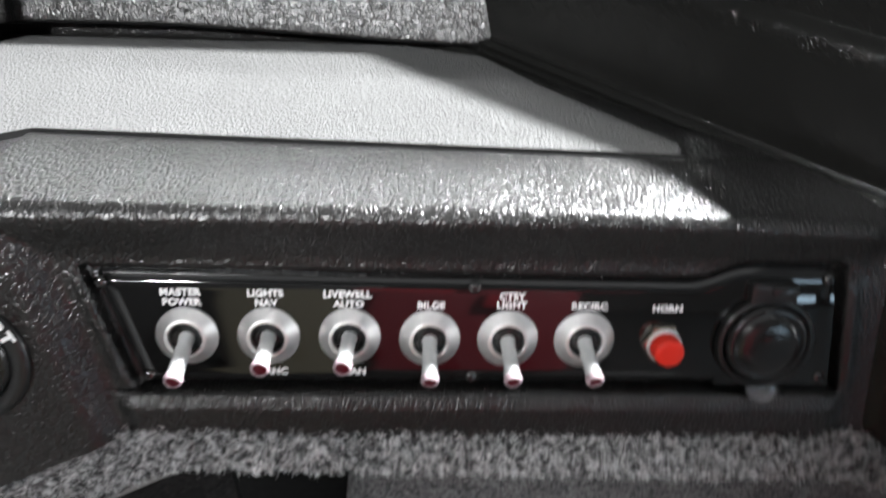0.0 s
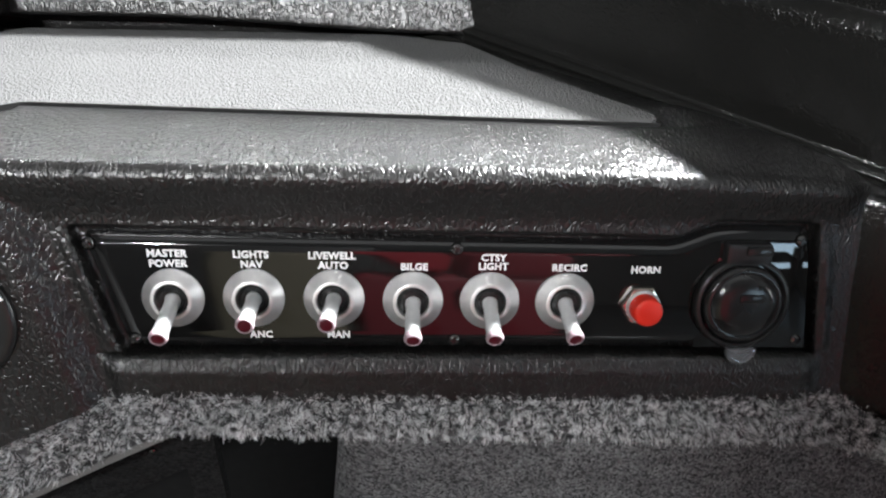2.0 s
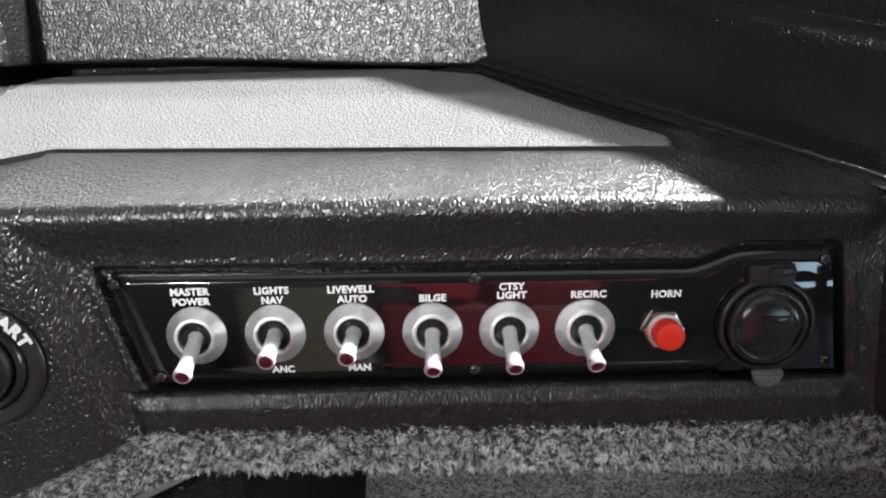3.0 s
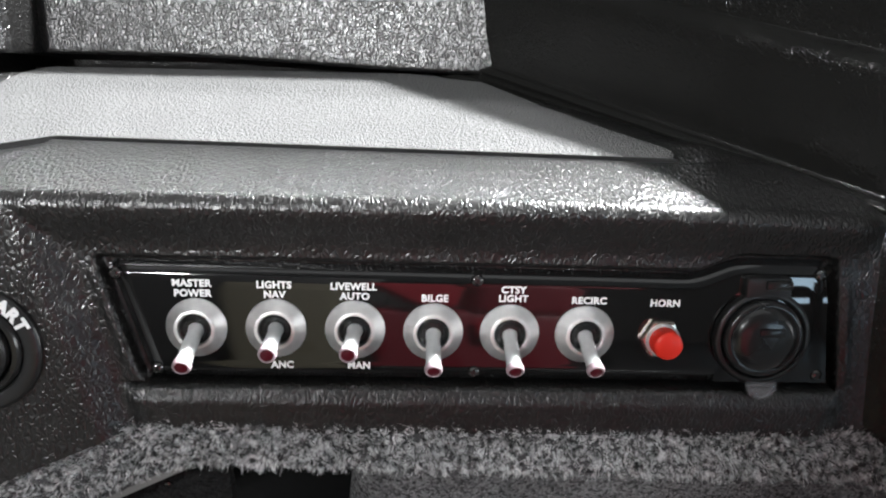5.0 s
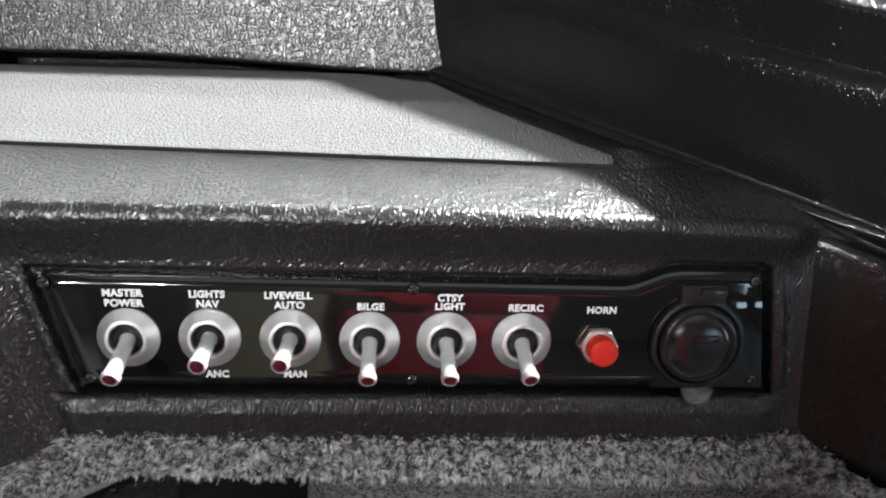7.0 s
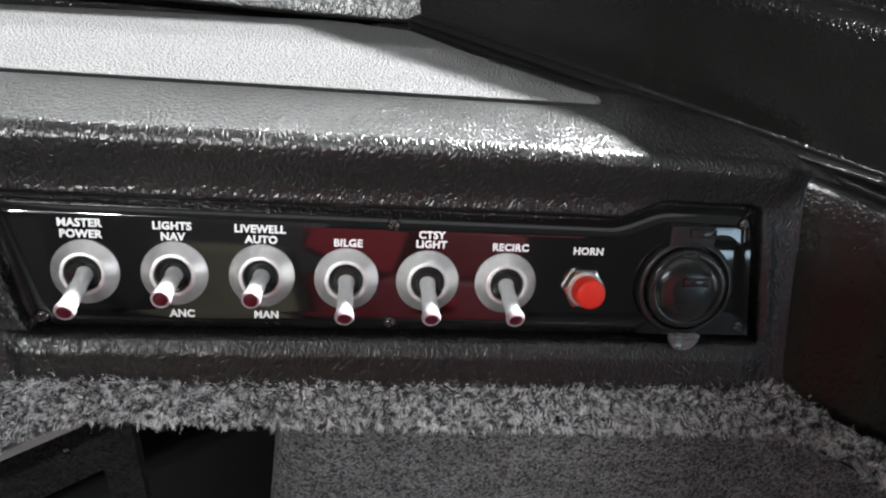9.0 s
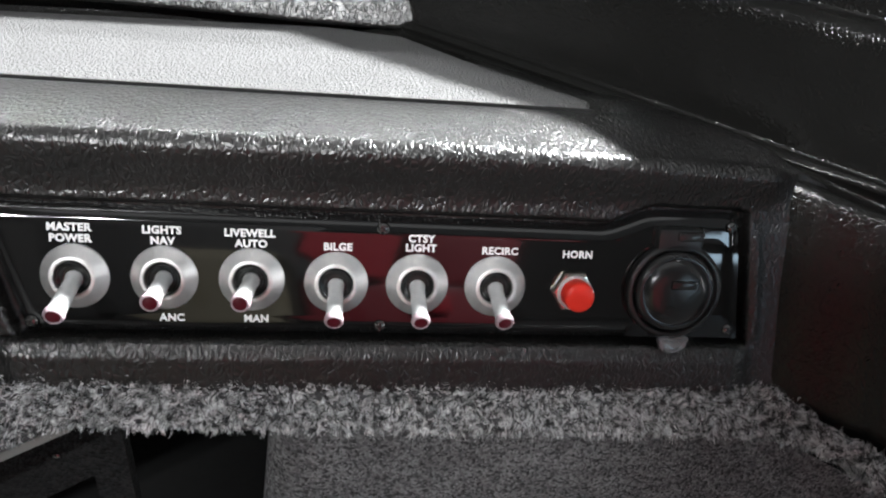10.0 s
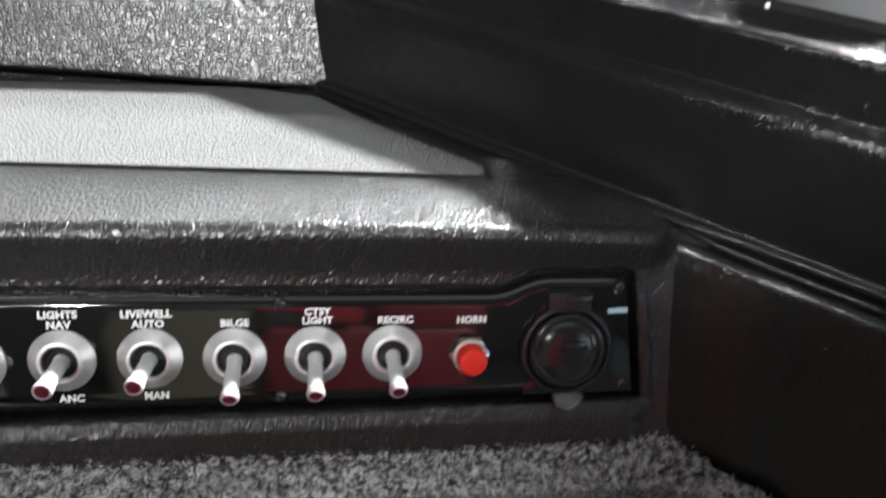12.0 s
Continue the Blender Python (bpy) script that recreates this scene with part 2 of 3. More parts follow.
def text_bm(text, size, bold=0.009, depth=0.06, stretch=1.0):
    """Letters in the x z plane, facing -y, centred at the origin; size is the height of a capital."""
    cu = bpy.data.curves.new("scratch", "FONT")
    cu.body, cu.size, cu.align_x = text, size / 0.69, "CENTER"
    cu.offset, cu.extrude, cu.resolution_u = bold * size, depth / 2, 3
    cu.space_character = 1.06
    ob = bpy.data.objects.new("scratch", cu)
    scene.collection.objects.link(ob)
    me = bpy.data.meshes.new_from_object(ob.evaluated_get(bpy.context.evaluated_depsgraph_get()))
    bpy.data.objects.remove(ob)
    bpy.data.curves.remove(cu)
    bm = bmesh.new()
    bm.from_mesh(me)
    bpy.data.meshes.remove(me)
    bm.transform(Matrix.Rotation(radians(90), 4, "X") @ Matrix.Diagonal((stretch, 1, 1, 1)) @ Matrix.Translation((0, -size / 2, 0)))
    return bm


def step(v, a, b):
    t = np.clip((np.asarray(v, float) - a) / (b - a), 0, 1)
    return t * t * (3 - 2 * t)


# ---------------------------------------------------------------- the dash: one moulded sheet
PANEL = [(-105.6, -3.9), (121.6, -4.1), (115.8, 39.6), (84.5, 40.0), (71.5, 34.4), (-117.4, 36.3)]


def panel_distance(x, z):
    """Distance outside the panel's outline (negative inside)."""
    best = np.full(np.shape(x), 1e9)
    inside = np.zeros(np.shape(x), bool)
    for (ax, az), (bx, bz) in zip(PANEL, PANEL[1:] + PANEL[:1]):
        t = np.clip(((x - ax) * (bx - ax) + (z - az) * (bz - az)) / ((bx - ax) ** 2 + (bz - az) ** 2), 0, 1)
        best = np.minimum(best, np.hypot(x - ax - t * (bx - ax), z - az - t * (bz - az)))
        cross = ((az > z) != (bz > z)) & (x < (bx - ax) * (z - az) / (bz - az + 1e-9) + ax)
        inside ^= cross
    return np.where(inside, -best, best)


def front_y(x, z):
    """The dash's face: a shallow well for the panel inside a wider hollow."""
    d = panel_distance(x, z)
    left = -109.5 - x - (z + 4) * 0.29
    raised = np.maximum(step(left, 3, 17), step(z - 38, 1, 17))
    right = step(x, 119, 132)
    y = -1.6 - 5.2 * raised * (1 - right) - 0.012 * (np.clip(x, 124, 137.5) - 124) ** 2 * (1 - step(z, 36, 48))
    y = y - 0.7 * np.exp(-((d - 3.2) / 1.6) ** 2) * (d > 0) * (1 - step(z, 28, 37)) * step(z, -5, 1)
    under = (1 - step(left, -1, 8)) * (1 - step(x, 116, 126))
    lip = 0.8 - 3.4 * np.clip((-4.2 - z) / 1.0, 0, 1) - 1.5 * np.clip((-5.2 - z) / 4.6, 0, 1) + 0.3 * np.clip((-10.4 - z) / 3.0, 0, 6)
    y = y + (lip - y) * under * step(-4.0 - z, 0, 0.8)
    tight = np.maximum(step(-z, 2.0, 4.0), step(x, 112, 116))
    hollow = 3.2 + 1.4 * tight
    return y + (hollow - y) * (1 - step(d, 0.5 - 0.5 * tight, 1.9 - 1.2 * tight))


def bottom_z(x):
    return np.where(x < -115, -21 - 0.44 * (-115 - x), -21.0)


def roll_z(x):
    return 53.6 - 0.00021 * np.maximum(0, x) ** 2


def crack(x):
    """y and z of the dark joint along the tray."""
    x = np.maximum(x, -192)
    y = np.where(x < -152, 44.9 - 0.55 * (-152 - x), 29.1 - 0.104 * x)
    return y, np.where(x < -152, 69.3 - 0.19 * (-152 - x), 69.3 - 0.006 * x)


def tray_slope(x):
    return np.clip(0.31 + 0.0002 * x, 0.265, 0.325)


def back_y(x):
    return 116 - (x - 8) * 0.141


def slot_height(x):
    """The dark gap between the tray and the wall that hangs over its far edge."""
    return 7.0 - 5.6 * step(x, -150, 14)


def tray_z(x, y):
    return 69.3 - 0.006 * x + (y - 29.1 + 0.104 * x) * tray_slope(x)


def joint_strip():
    """The black joint in front of the tray plate."""
    rows = []
    for x in np.linspace(-188, 70, 120):
        cy, cz = (float(v) for v in crack(x))
        far = cy + 1.75
        top = float(tray_z(x, far))
        rows.append([(x, cy - 0.1, cz - 1.0), (x, cy + 0.05, cz - 1.8), (x, far - 0.2, cz - 1.8), (x, far - 0.12, top - 0.12), (x, far + 0.1, top - 0.1)])
    return grid_bm(rows)


def ridge(x):
    """The foot of the side wall, where it meets the ledge."""
    return 114 - (x - 14.6) * 0.905 + (x - 14.6) * (x - 131) * 0.00097, 98.6 - (x - 14.6) * 0.354


def extruded(prof, xs):
    """A profile of (y, z) offsets carried along the foot of the side wall, which leans out more towards its near end."""
    rows = []
    for x in xs:
        ly, lz = ridge(x)
        lean = 0.4658 - min(0.09 + 0.0032 * (x - 14), 0.62)
        rows.append([(x, ly + a + lean * min(max(b, 0), 38), lz + b) for a, b in prof])
    return grid_bm(rows)


def dash_sheet():
    xs = np.concatenate([np.arange(-420, -230, 10), np.arange(-230, -122, 1.0), np.arange(-122, -98, 0.4), np.arange(-98, 108, 1.0), np.arange(108, 126, 0.4), np.arange(126, 142.1, 1.0)])
    rows = []
    zb, zt = bottom_z(xs), roll_z(xs)
    rows.append(np.stack([xs, front_y(xs, zb) + 16, zb], 1))
    for f in np.linspace(0, 1, 96):
        z = zb + (zt - zb) * f
        rows.append(np.stack([xs, front_y(xs, z), z], 1))
    yf = front_y(xs, zt)
    for a in np.linspace(172, 109, 8):
        rows.append(np.stack([xs, yf + 5 + 5 * math.cos(radians(a)), zt + 5 * math.sin(radians(a))], 1))
    y0, z0 = rows[-1][:, 1], rows[-1][:, 2]
    cy, cz = crack(xs)
    deep = 2.6 * (1 - step(xs, 72, 84))
    dip = 0.8 * (1 - step(xs, 66, 84))
    for f in np.linspace(0.05, 1, 20):
        sag = 0.8 * math.sin(math.pi * f)
        rows.append(np.stack([xs, y0 + (cy - 0.7 - y0) * f, z0 + (cz - dip - z0) * f + sag], 1))
    for dy, k in ((-0.35, 0.15), (0.0, 1.0), (1.5, 1.0)):
        rows.append(np.stack([xs, cy + dy, cz - dip - (deep - dip) * k], 1))
    by = back_y(xs)
    for f in np.linspace(0.02, 1, 64):
        y = cy + 1.5 + (by + 14 - cy - 1.5) * f
        rows.append(np.stack([xs, y, tray_z(xs, y) - deep], 1))
    sill = tray_z(xs, by) + slot_height(xs)
    rows.append(np.stack([xs, by + 14.2, sill + 2.0], 1))
    for a in np.linspace(-90, 0, 6):
        rows.append(np.stack([xs, by + 2.2 - 2.0 * math.cos(radians(a)), sill + 2 + 2.0 * math.sin(radians(a))], 1))
    for h in (5, 8, 12, 17, 22, 28, 34, 40, 46):
        rows.append(np.stack([xs, by + 0.2 + 0.04 * h, sill + h], 1))
    rows.append(np.stack([xs, by + 4, sill + 50], 1))
    rows.append(np.stack([xs, by + 9, sill + 52], 1))
    rows.append(np.stack([xs, by + 260, sill + 124], 1))
    out = []
    for r in rows:
        ly, lz = ridge(r[:, 0])
        gap = (ly - r[:, 1]) * 0.8
        cap = lz - 6.0 + 0.62 * gap
        low = np.where((r[:, 0] > 20) & (r[:, 2] > 30), np.minimum(r[:, 2], cap), r[:, 2])
        out.append([tuple(p) for p in np.stack([r[:, 0], r[:, 1], low], 1)])
    return grid_bm(out)


console = thing("dash_console", (0, 0, 0), "black grained vinyl boat dash with a moulded ledge on top", "boat dash")
part("dash_moulding", dash_sheet(), M_DASH, console, angle=80)


def tray_insert():
    """A plate with a rounded rim, wide at its far side and drawn to a blunt tip."""
    right = [(9.0, 109.5), (12.0, 105.0), (16.0, 99.0), (23.5, 88.0), (32.5, 75.0), (41.5, 64.0), (51.0, 52.5), (60.0, 42.0), (66.0, 35.5), (69.0, 32.0), (69.8, 28.6)]
    xs = np.concatenate([[-212.6, -212.4], np.linspace(-212, -198, 22), np.linspace(-196.5, 62, 92), np.linspace(63, 69.6, 12)])
    rows = []
    for x in xs:
        near = float(crack(x)[0]) + 1.8
        if x < -190:
            near = float(np.interp(x, [-212.6, -212, -211, -208, -204, -198, -190], [127, 122, 103, 72, 45, 29, 25.9]))
        if x > 9:
            far = float(np.interp(x, [p[0] for p in right], [p[1] for p in right]))
        else:
            far = float(back_y(x)) + float(np.interp(x, [-212.6, -211.5, -209, -205, -200, -25, 9], [-16, -9, -3.5, -0.5, 4, 4, -6.3]))
        if x > 65:
            near += (x - 65) ** 2 * 0.16
        far = max(far, near + 0.6)
        ys = [near, near, near + 0.25, near + 0.8] + list(np.linspace(near, far, 24)[1:-1]) + [far - 0.8, far - 0.25, far, far]
        drops = [2.5, 0.5, 0.12, 0] + [0] * 22 + [0, 0.12, 0.5, 2.5]
        ys = np.maximum.accumulate(np.minimum(ys, far))
        rim = {-212.6: 2.5, -212.4: 0.9}.get(float(x), 0.25 if x < -211.5 else 0.0)
        rows.append([(x, y, float(tray_z(x, y)) - max(d, rim)) for y, d in zip(ys, drops)])
    return grid_bm(rows)


part("tray_insert", tray_insert(), M_TRAY, console, "lighter grey fine-grained tray plate", angle=60)


part("tray_joint", joint_strip(), M_JOINT, console, "thin black joint line", flat=True)


def side_wall():
    prof = [(16, -97), (6, -95), (1, -90), (-2.0, -84), (-3.6, -72), (-4.6, -40), (-5.0, -16), (-5.2, -10.5), (-5.0, -8.6), (-4.4, -7.2), (-3.4, -6.2), (-2.0, -5.6), (-0.4, -5.4), (1.6, -5.0),
            (2.2, -3.6), (1.8, -2.4), (0.2, -1.9), (-1.6, -1.5), (-2.7, -0.8), (-3.1, 0.1), (-2.9, 1.0), (-2.3, 1.7), (-1.4, 2.2), (-0.8, 3.0), (-1.0, 4.2), (-3.2, 8), (-8, 17), (-12.6, 27), (-15.2, 32.4), (-16.3, 35.2),
            (-16.8, 37.4), (-16.7, 39.6), (-16.0, 41.6), (-14.9, 43.2), (-13.5, 44.6), (-12.9, 45.4), (-12.9, 46.0), (-13.5, 47.8), (-15.8, 55.2), (-17.4, 58.6), (-17.9, 60.2), (-17.7, 61.4), (-16.8, 62.4), (-15.2, 63.3), (-12.8, 65.2), (-9.8, 68.4), (-7.4, 71.0), (-6.4, 71.8), (-5.2, 71.6),
            (-4.8, 69.4), (3.3, 69.4), (3.5, 70.0)]
    bm = extruded(prof, np.concatenate([np.arange(-70, 200, 2.0), np.arange(200, 420, 10.0)]))
    for v in bm.verts:  # its lower part runs into the dash's face in a wide cove; the upper ridge grows towards the near end
        low = ridge(v.co.x)[1] - v.co.z
        if -1 < low < 92:
            v.co.y -= 6.8 * float(step(low, -1, 5)) * (1 - float(step(v.co.x, 128, 158)))
        elif low < -50:
            v.co.y += 5.0 * float(step(-low, 50, 58)) * (1 - float(step(v.co.x, 90, 125)))
    return bm


part("side_wall", side_wall(), M_SIDE, console, "dark grained side moulding with two rolled ridges", angle=80)


screen = thing("windscreen_base", (150, 0, 120), "grey windscreen base strip with a black rubber gasket and a clip", "windscreen base")
xs_far = np.concatenate([np.arange(-10, 180, 4.0), np.arange(180, 420, 10.0)])
part("gasket", extruded([(-5.0, 70.0), (-4.8, 73.4), (-3.8, 75.4), (-2.0, 75.8), (-0.6, 75.0), (-0.4, 70)], xs_far), M_JOINT, screen, "black rubber gasket")
strip = extruded([(-0.8, 71.5), (-0.3, 74.2), (0.8, 74.8), (12, 77.6), (42, 81), (42.5, 68)], xs_far)
for v in strip.verts:  # the strip is raised out of view to shade the tray and the upper ridge
    if v.co.z > ridge(v.co.x)[1] + 75:
        v.co.z += 19 * (1 - float(step(v.co.x, 102, 126))) + 34 * float(step(v.co.x, 138, 165))
part("grey_strip", strip, M_SCREEN, screen)
clip = box((146, -10.5, 123.8), (150, -7.5, 125.8), 0.5)
part("clip", clip, M_CHROME, screen, "small bright metal clip")


def pod():
    """The raised block beside the tray: its corner hangs a little over the tray, with the gap running on below."""
    pts = [(-202.5, 175), (-203.5, 158), (-204.5, 148), (-206, 138), (-207.4, 129)]
    pts += [(-211 + 3.6 * math.cos(radians(a)), 127.5 - 3.6 * math.sin(radians(a))) for a in np.linspace(5, 85, 8)]
    pts += [(-214, 123.6), (-222, 122.6), (-240, 120), (-420, 106)]
    rows = []
    for z, k in ((103.8, 14), (102.6, 4), (102.2, 1.6), (102.6, 0.6), (103.8, 0), (108, 0), (116, 0), (126, 0), (140, 0), (170, 0), (195, 0), (202, 2), (206, 6), (208, 12), (208, 60)):
        rows.append([(x - k * 0.9 - (z - 103) * 0.07, y + k * 0.6, z) for x, y in pts])
    return grid_bm(rows)


def tray_cove():
    """The moulding that turns up along the tray's short side."""
    rows = []
    for y in np.linspace(24, 152, 40):
        x0 = float(np.interp(y, [24, 29, 45, 72, 103, 122, 152], [-189, -198, -204.2, -208.2, -211.2, -212.3, -212.9]))
        z0 = float(tray_z(x0, y))
        rows.append([(x0 + a, y, z0 + b) for a, b in ((1.2, -2.2), (0.3, -0.6), (-0.6, 0.3), (-1.8, 0.9), (-3.6, 2.0), (-5.2, 3.8), (-6.2, 6.4), (-6.8, 9.4), (-7.6, 11.6), (-9.5, 12.6), (-60, 13.2), (-200, 13.6))])
    return grid_bm(rows)


part("tray_cove", tray_cove(), M_DASH, console, angle=80)
part("gauge_pod", pod(), M_DASH, console, angle=60)


def shell(lo, hi):
    """A panel of the console's body, in level axes from the dash's origin."""
    bm = box(lo, hi, 4)
    bm.transform(Matrix.Rotation(radians(17), 4, "X"))
    return bm


part("shell_side", shell((-452, 60, -800), (-440, 470, 40)), M_SIDE, console)
part("shell_side", shell((440, 60, -800), (452, 470, -40)), M_SIDE, console)
part("shell_front", shell((-452, 460, -800), (452, 472, 200)), M_SIDE, console)

# ---------------------------------------------------------------- switch panel
panel = thing("switch_panel", (0, 0, 14), "glossy black plastic switch panel with white lettering, set in the dash", "switch panel")
part("plate", plate_bm(PANEL, [(0, 4.4), (0.1, 3.6), (0.5, 2.8), (1.1, 2.1), (1.9, 1.4), (2.8, 0.8), (3.8, 0.36), (4.9, 0.1), (6.2, 0)], 5.0), M_PLATE, panel, angle=60)
LEGENDS = [("MASTER", -90.3, 29.0), ("POWER", -90.1, 25.7), ("LIGHTS", -64.5, 28.8), ("NAV", -64.4, 25.6), ("LIVEWELL", -39.3, 28.6), ("AUTO", -38.9, 25.4),
           ("BILGE", -13.3, 25.1), ("CTSY", 12.0, 28.3), ("LIGHT", 12.0, 25.4), ("RECIRC", 36.7, 25.1), ("HORN", 61.7, 24.6), ("ANC", -62.4, 1.9), ("MAN", -37.6, 1.9)]
for word, x, z in LEGENDS:
    bm = text_bm(word, 2.2, bold=0.06, stretch=1.02)
    bm.transform(Matrix.Translation((x, -0.02, z)))
    part("legend", bm, M_WHITE, panel, flat=True)


def screw_bm(x, z, r, turn):
    bm = lathe([(r, -0.6), (r, 0.15), (r * 0.93, 0.42), (r * 0.7, 0.75), (r * 0.4, 0.92), (r * 0.36, 0.55), (0, 0.5)], (x, 0, z), 20)
    return bm


def cross_bm(x, z, r, turn):
    bm = bmesh.new()
    for a in (turn, turn + 90):
        b = box((-r * 0.62, -1.0, -r * 0.14), (r * 0.62, -0.5, r * 0.14))
        b.transform(Matrix.Translation((x, 0, z)) @ Matrix.Rotation(radians(a), 4, "Y"))
        me = bpy.data.meshes.new("scratch")
        b.to_mesh(me)
        b.free()
        bm.from_mesh(me)
        bpy.data.meshes.remove(me)
    return bm


for x, z, turn in ((-113.8, 31.9, 20), (0.2, 31.2, 50), (111.8, 34.8, 10), (-102.6, 0.2, 35), (0, 0.0, 5), (115.4, 0.2, 60)):
    s = part("screw", screw_bm(x, z, 2.0, turn), M_SCREW, panel)
    part("cross_slot", cross_bm(x, z, 2.0, turn), M_BLACK, s, flat=True)


def toggle(x, z, tip, name_label):
    sw = thing("toggle_switch", (x, 0, z), name_label, "toggle switch", "toggle switches on the panel")
    part("bezel_nut", lathe([(9.7, -0.2), (9.7, 0.5), (9.45, 0.8), (6.9, 2.35), (6.6, 2.75), (6.2, 2.95), (5.6, 2.95), (5.25, 2.7), (5.1, 2.0), (5.1, 0.2)], (x, 0, z), 56), M_NUT, sw)
    part("bushing", lathe([(5.1, 0.1), (5.0, 1.6), (4.8, 2.3), (4.5, 2.6), (4.2, 2.5), (4.05, 2.2), (3.9, 2.3), (3.6, 2.2), (3.1, 1.4), (2.4, 1.2), (0, 1.2)], (x, 0, z), 40), M_BUSH, sw, "black threaded bushing")
    foot = Vector((x, 1.0, z))
    end = Vector(tip)
    ax = (end - foot).normalized()
    n = (end - foot).length
    lever = part("lever", lathe([(0, 0), (2.3, 0.4), (2.7, 1.6), (2.45, 2.8), (2.3, 3.8), (2.3, 4.4), (2.36, n * 0.5), (2.46, n * 0.8), (2.55, n - 2.0)], foot, 28, ax), M_LEVER, sw, "polished steel bat lever")
    tip_part = part("tip_ring", lathe([(2.75, n - 2.0), (2.85, n - 1.4), (2.8, n - 0.6), (2.45, n - 0.05), (2.15, n + 0.05), (2.0, n - 0.15)], foot, 28, ax), M_TIP, sw, "pale tip of the lever")
    part("lens", lathe([(2.03, n - 0.3), (1.85, n + 0.0), (0.9, n + 0.3), (0, n + 0.38)], foot, 20, ax), M_LENS, tip_part, "dark red lens")
    return sw


DOWN = "chrome bat toggle switch flipped down in a satin round nut"
MIDDLE = "chrome bat toggle switch set midway in a satin round nut"
toggle(-89.3, 14.3, (-89.2, -16.9, 7.2), DOWN)
toggle(-64.1, 14.4, (-63.5, -17.6, 11.8), MIDDLE)
toggle(-38.8, 14.3, (-39.6, -16.6, 11.7), MIDDLE)
toggle(-13.6, 13.8, (-13.6, -14.4, 5.8), DOWN)
toggle(11.2, 13.8, (11.7, -14.4, 6.0), DOWN)
toggle(35.8, 13.7, (36.9, -14.2, 6.1), DOWN)

horn = thing("push_button", (61.2, 0, 12.7), "round red horn push button in a bright hexagonal nut", "push button")
part("hex_nut", lathe([(7.0, -0.2), (7.0, 1.5), (6.5, 2.0), (5.2, 2.2), (5.0, 0.5)], (61.2, 0, 12.7), 6), M_BRASS, horn, "bright hexagonal nut", flat=True)
part("collar", lathe([(5.6, 0.4), (5.6, 3.0), (5.2, 3.4), (4.9, 3.4), (4.8, 1.0)], (61.2, 0, 12.7), 36), M_CHROME, horn, "threaded metal collar")
part("button_cap", lathe([(4.75, 0.4), (4.75, 7.2), (4.55, 7.9), (4.1, 8.3), (3.0, 8.45), (0, 8.5)], (61.2, 0, 12.7), 40), M_RED, horn, "bright red plastic cap")

socket = thing("power_socket", (94, 0, 14), "round black capped accessory socket with a clear pull tab", "power socket")
def boss_bm():
    """A raised pad of the plate round the socket, rolling back towards its upper edge."""
    rows = []
    for z in np.linspace(-2.6, 38.2, 30):
        row = []
        left, right = 80.5 + 0.10 * max(0, z - 20), 119.0 - 0.127 * (z + 2)
        for x in np.linspace(left, right, 26):
            d = min(x - left, right - x, z + 2.6)
            y = 0.12 - 0.75 * float(step(d, 0, 8))
            back = max(0.0, z - 25.0) / 13.2
            row.append((x, y + 2.3 * back ** 1.7, z))
        rows.append(row)
    return grid_bm(rows)


part("boss", boss_bm(), M_PLATE, socket, "raised glossy pad of the panel", angle=80)
part("flange", lathe([(15.9, -0.2), (15.9, 1.2), (15.6, 1.9), (15.0, 2.3), (14.3, 2.3), (13.8, 1.9), (13.5, 1.0), (13.4, 0.2)], (94, -0.9, 14), 64), M_BLACK, socket)
part("cap", lathe([(13.2, 0.4), (13.2, 2.2), (12.9, 3.0), (12.2, 3.5), (11.4, 3.7), (10.8, 3.6), (10.4, 3.9), (9.4, 4.6), (7.6, 5.1), (5.0, 5.4), (2.5, 5.5), (0, 5.5)], (94, -0.9, 14), 64), M_CAP, socket, "glossy black capped lid")
part("cap_rib", box((91.0, -6.9, 15.5), (99.5, -5.4, 18.4), 0.5), M_CAP, socket)
part("hinge_strap", plate_bm([(86.5, 27), (101.5, 27), (101.5, 34.5), (86.5, 34.5)], [(0, 0.2), (0, -2.4), (0.4, -3.0), (1.2, -3.2)], 1.6), M_BLACK, socket)
part("hinge_barrel", box((92.5, -4.6, 30.6), (101.0, -2.6, 33.6), 0.6), M_CAP, socket)
part("pull_tab", plate_bm([(89.6, -1.0), (90.0, -3.4), (91.4, -5.6), (93.6, -6.8), (96.2, -6.8), (98.4, -5.6), (99.8, -3.4), (100.2, -1.0)], [(0, -3.2), (0, -4.5), (0.35, -5.0), (0.9, -5.1), (1.3, -4.7), (1.9, -4.6)], 1.2), M_CLEAR, socket, "clear plastic pull tab")

# ---------------------------------------------------------------- ignition switch with its START ring
CX, CZ = -155.0, 9.0
ign = thing("ignition_switch", (CX, -7, CZ), "round black ignition switch with a white START ring", "ignition switch")
part("ring_plate", lathe([(20.6, -1), (20.6, 1.0), (20.1, 1.7), (19.3, 2.0), (16.2, 2.3), (15.6, 2.0), (15.3, 1.2)], (CX, -6.8, CZ), 64), M_BLACK, ign)
part("inner_ring", lathe([(15.4, 0.6), (15.0, 2.4), (14.2, 3.2), (13.0, 3.4), (12.2, 2.6), (11.8, 1.8)], (CX, -6.8, CZ), 56), M_CAP, ign)
part("key_barrel", lathe([(12.0, 1.0), (11.6, 4.4), (10.8, 5.2), (9.4, 5.4), (8.9, 4.6), (8.6, 4.4), (0, 4.2)], (CX, -6.8, CZ), 48), M_CAP, ign)
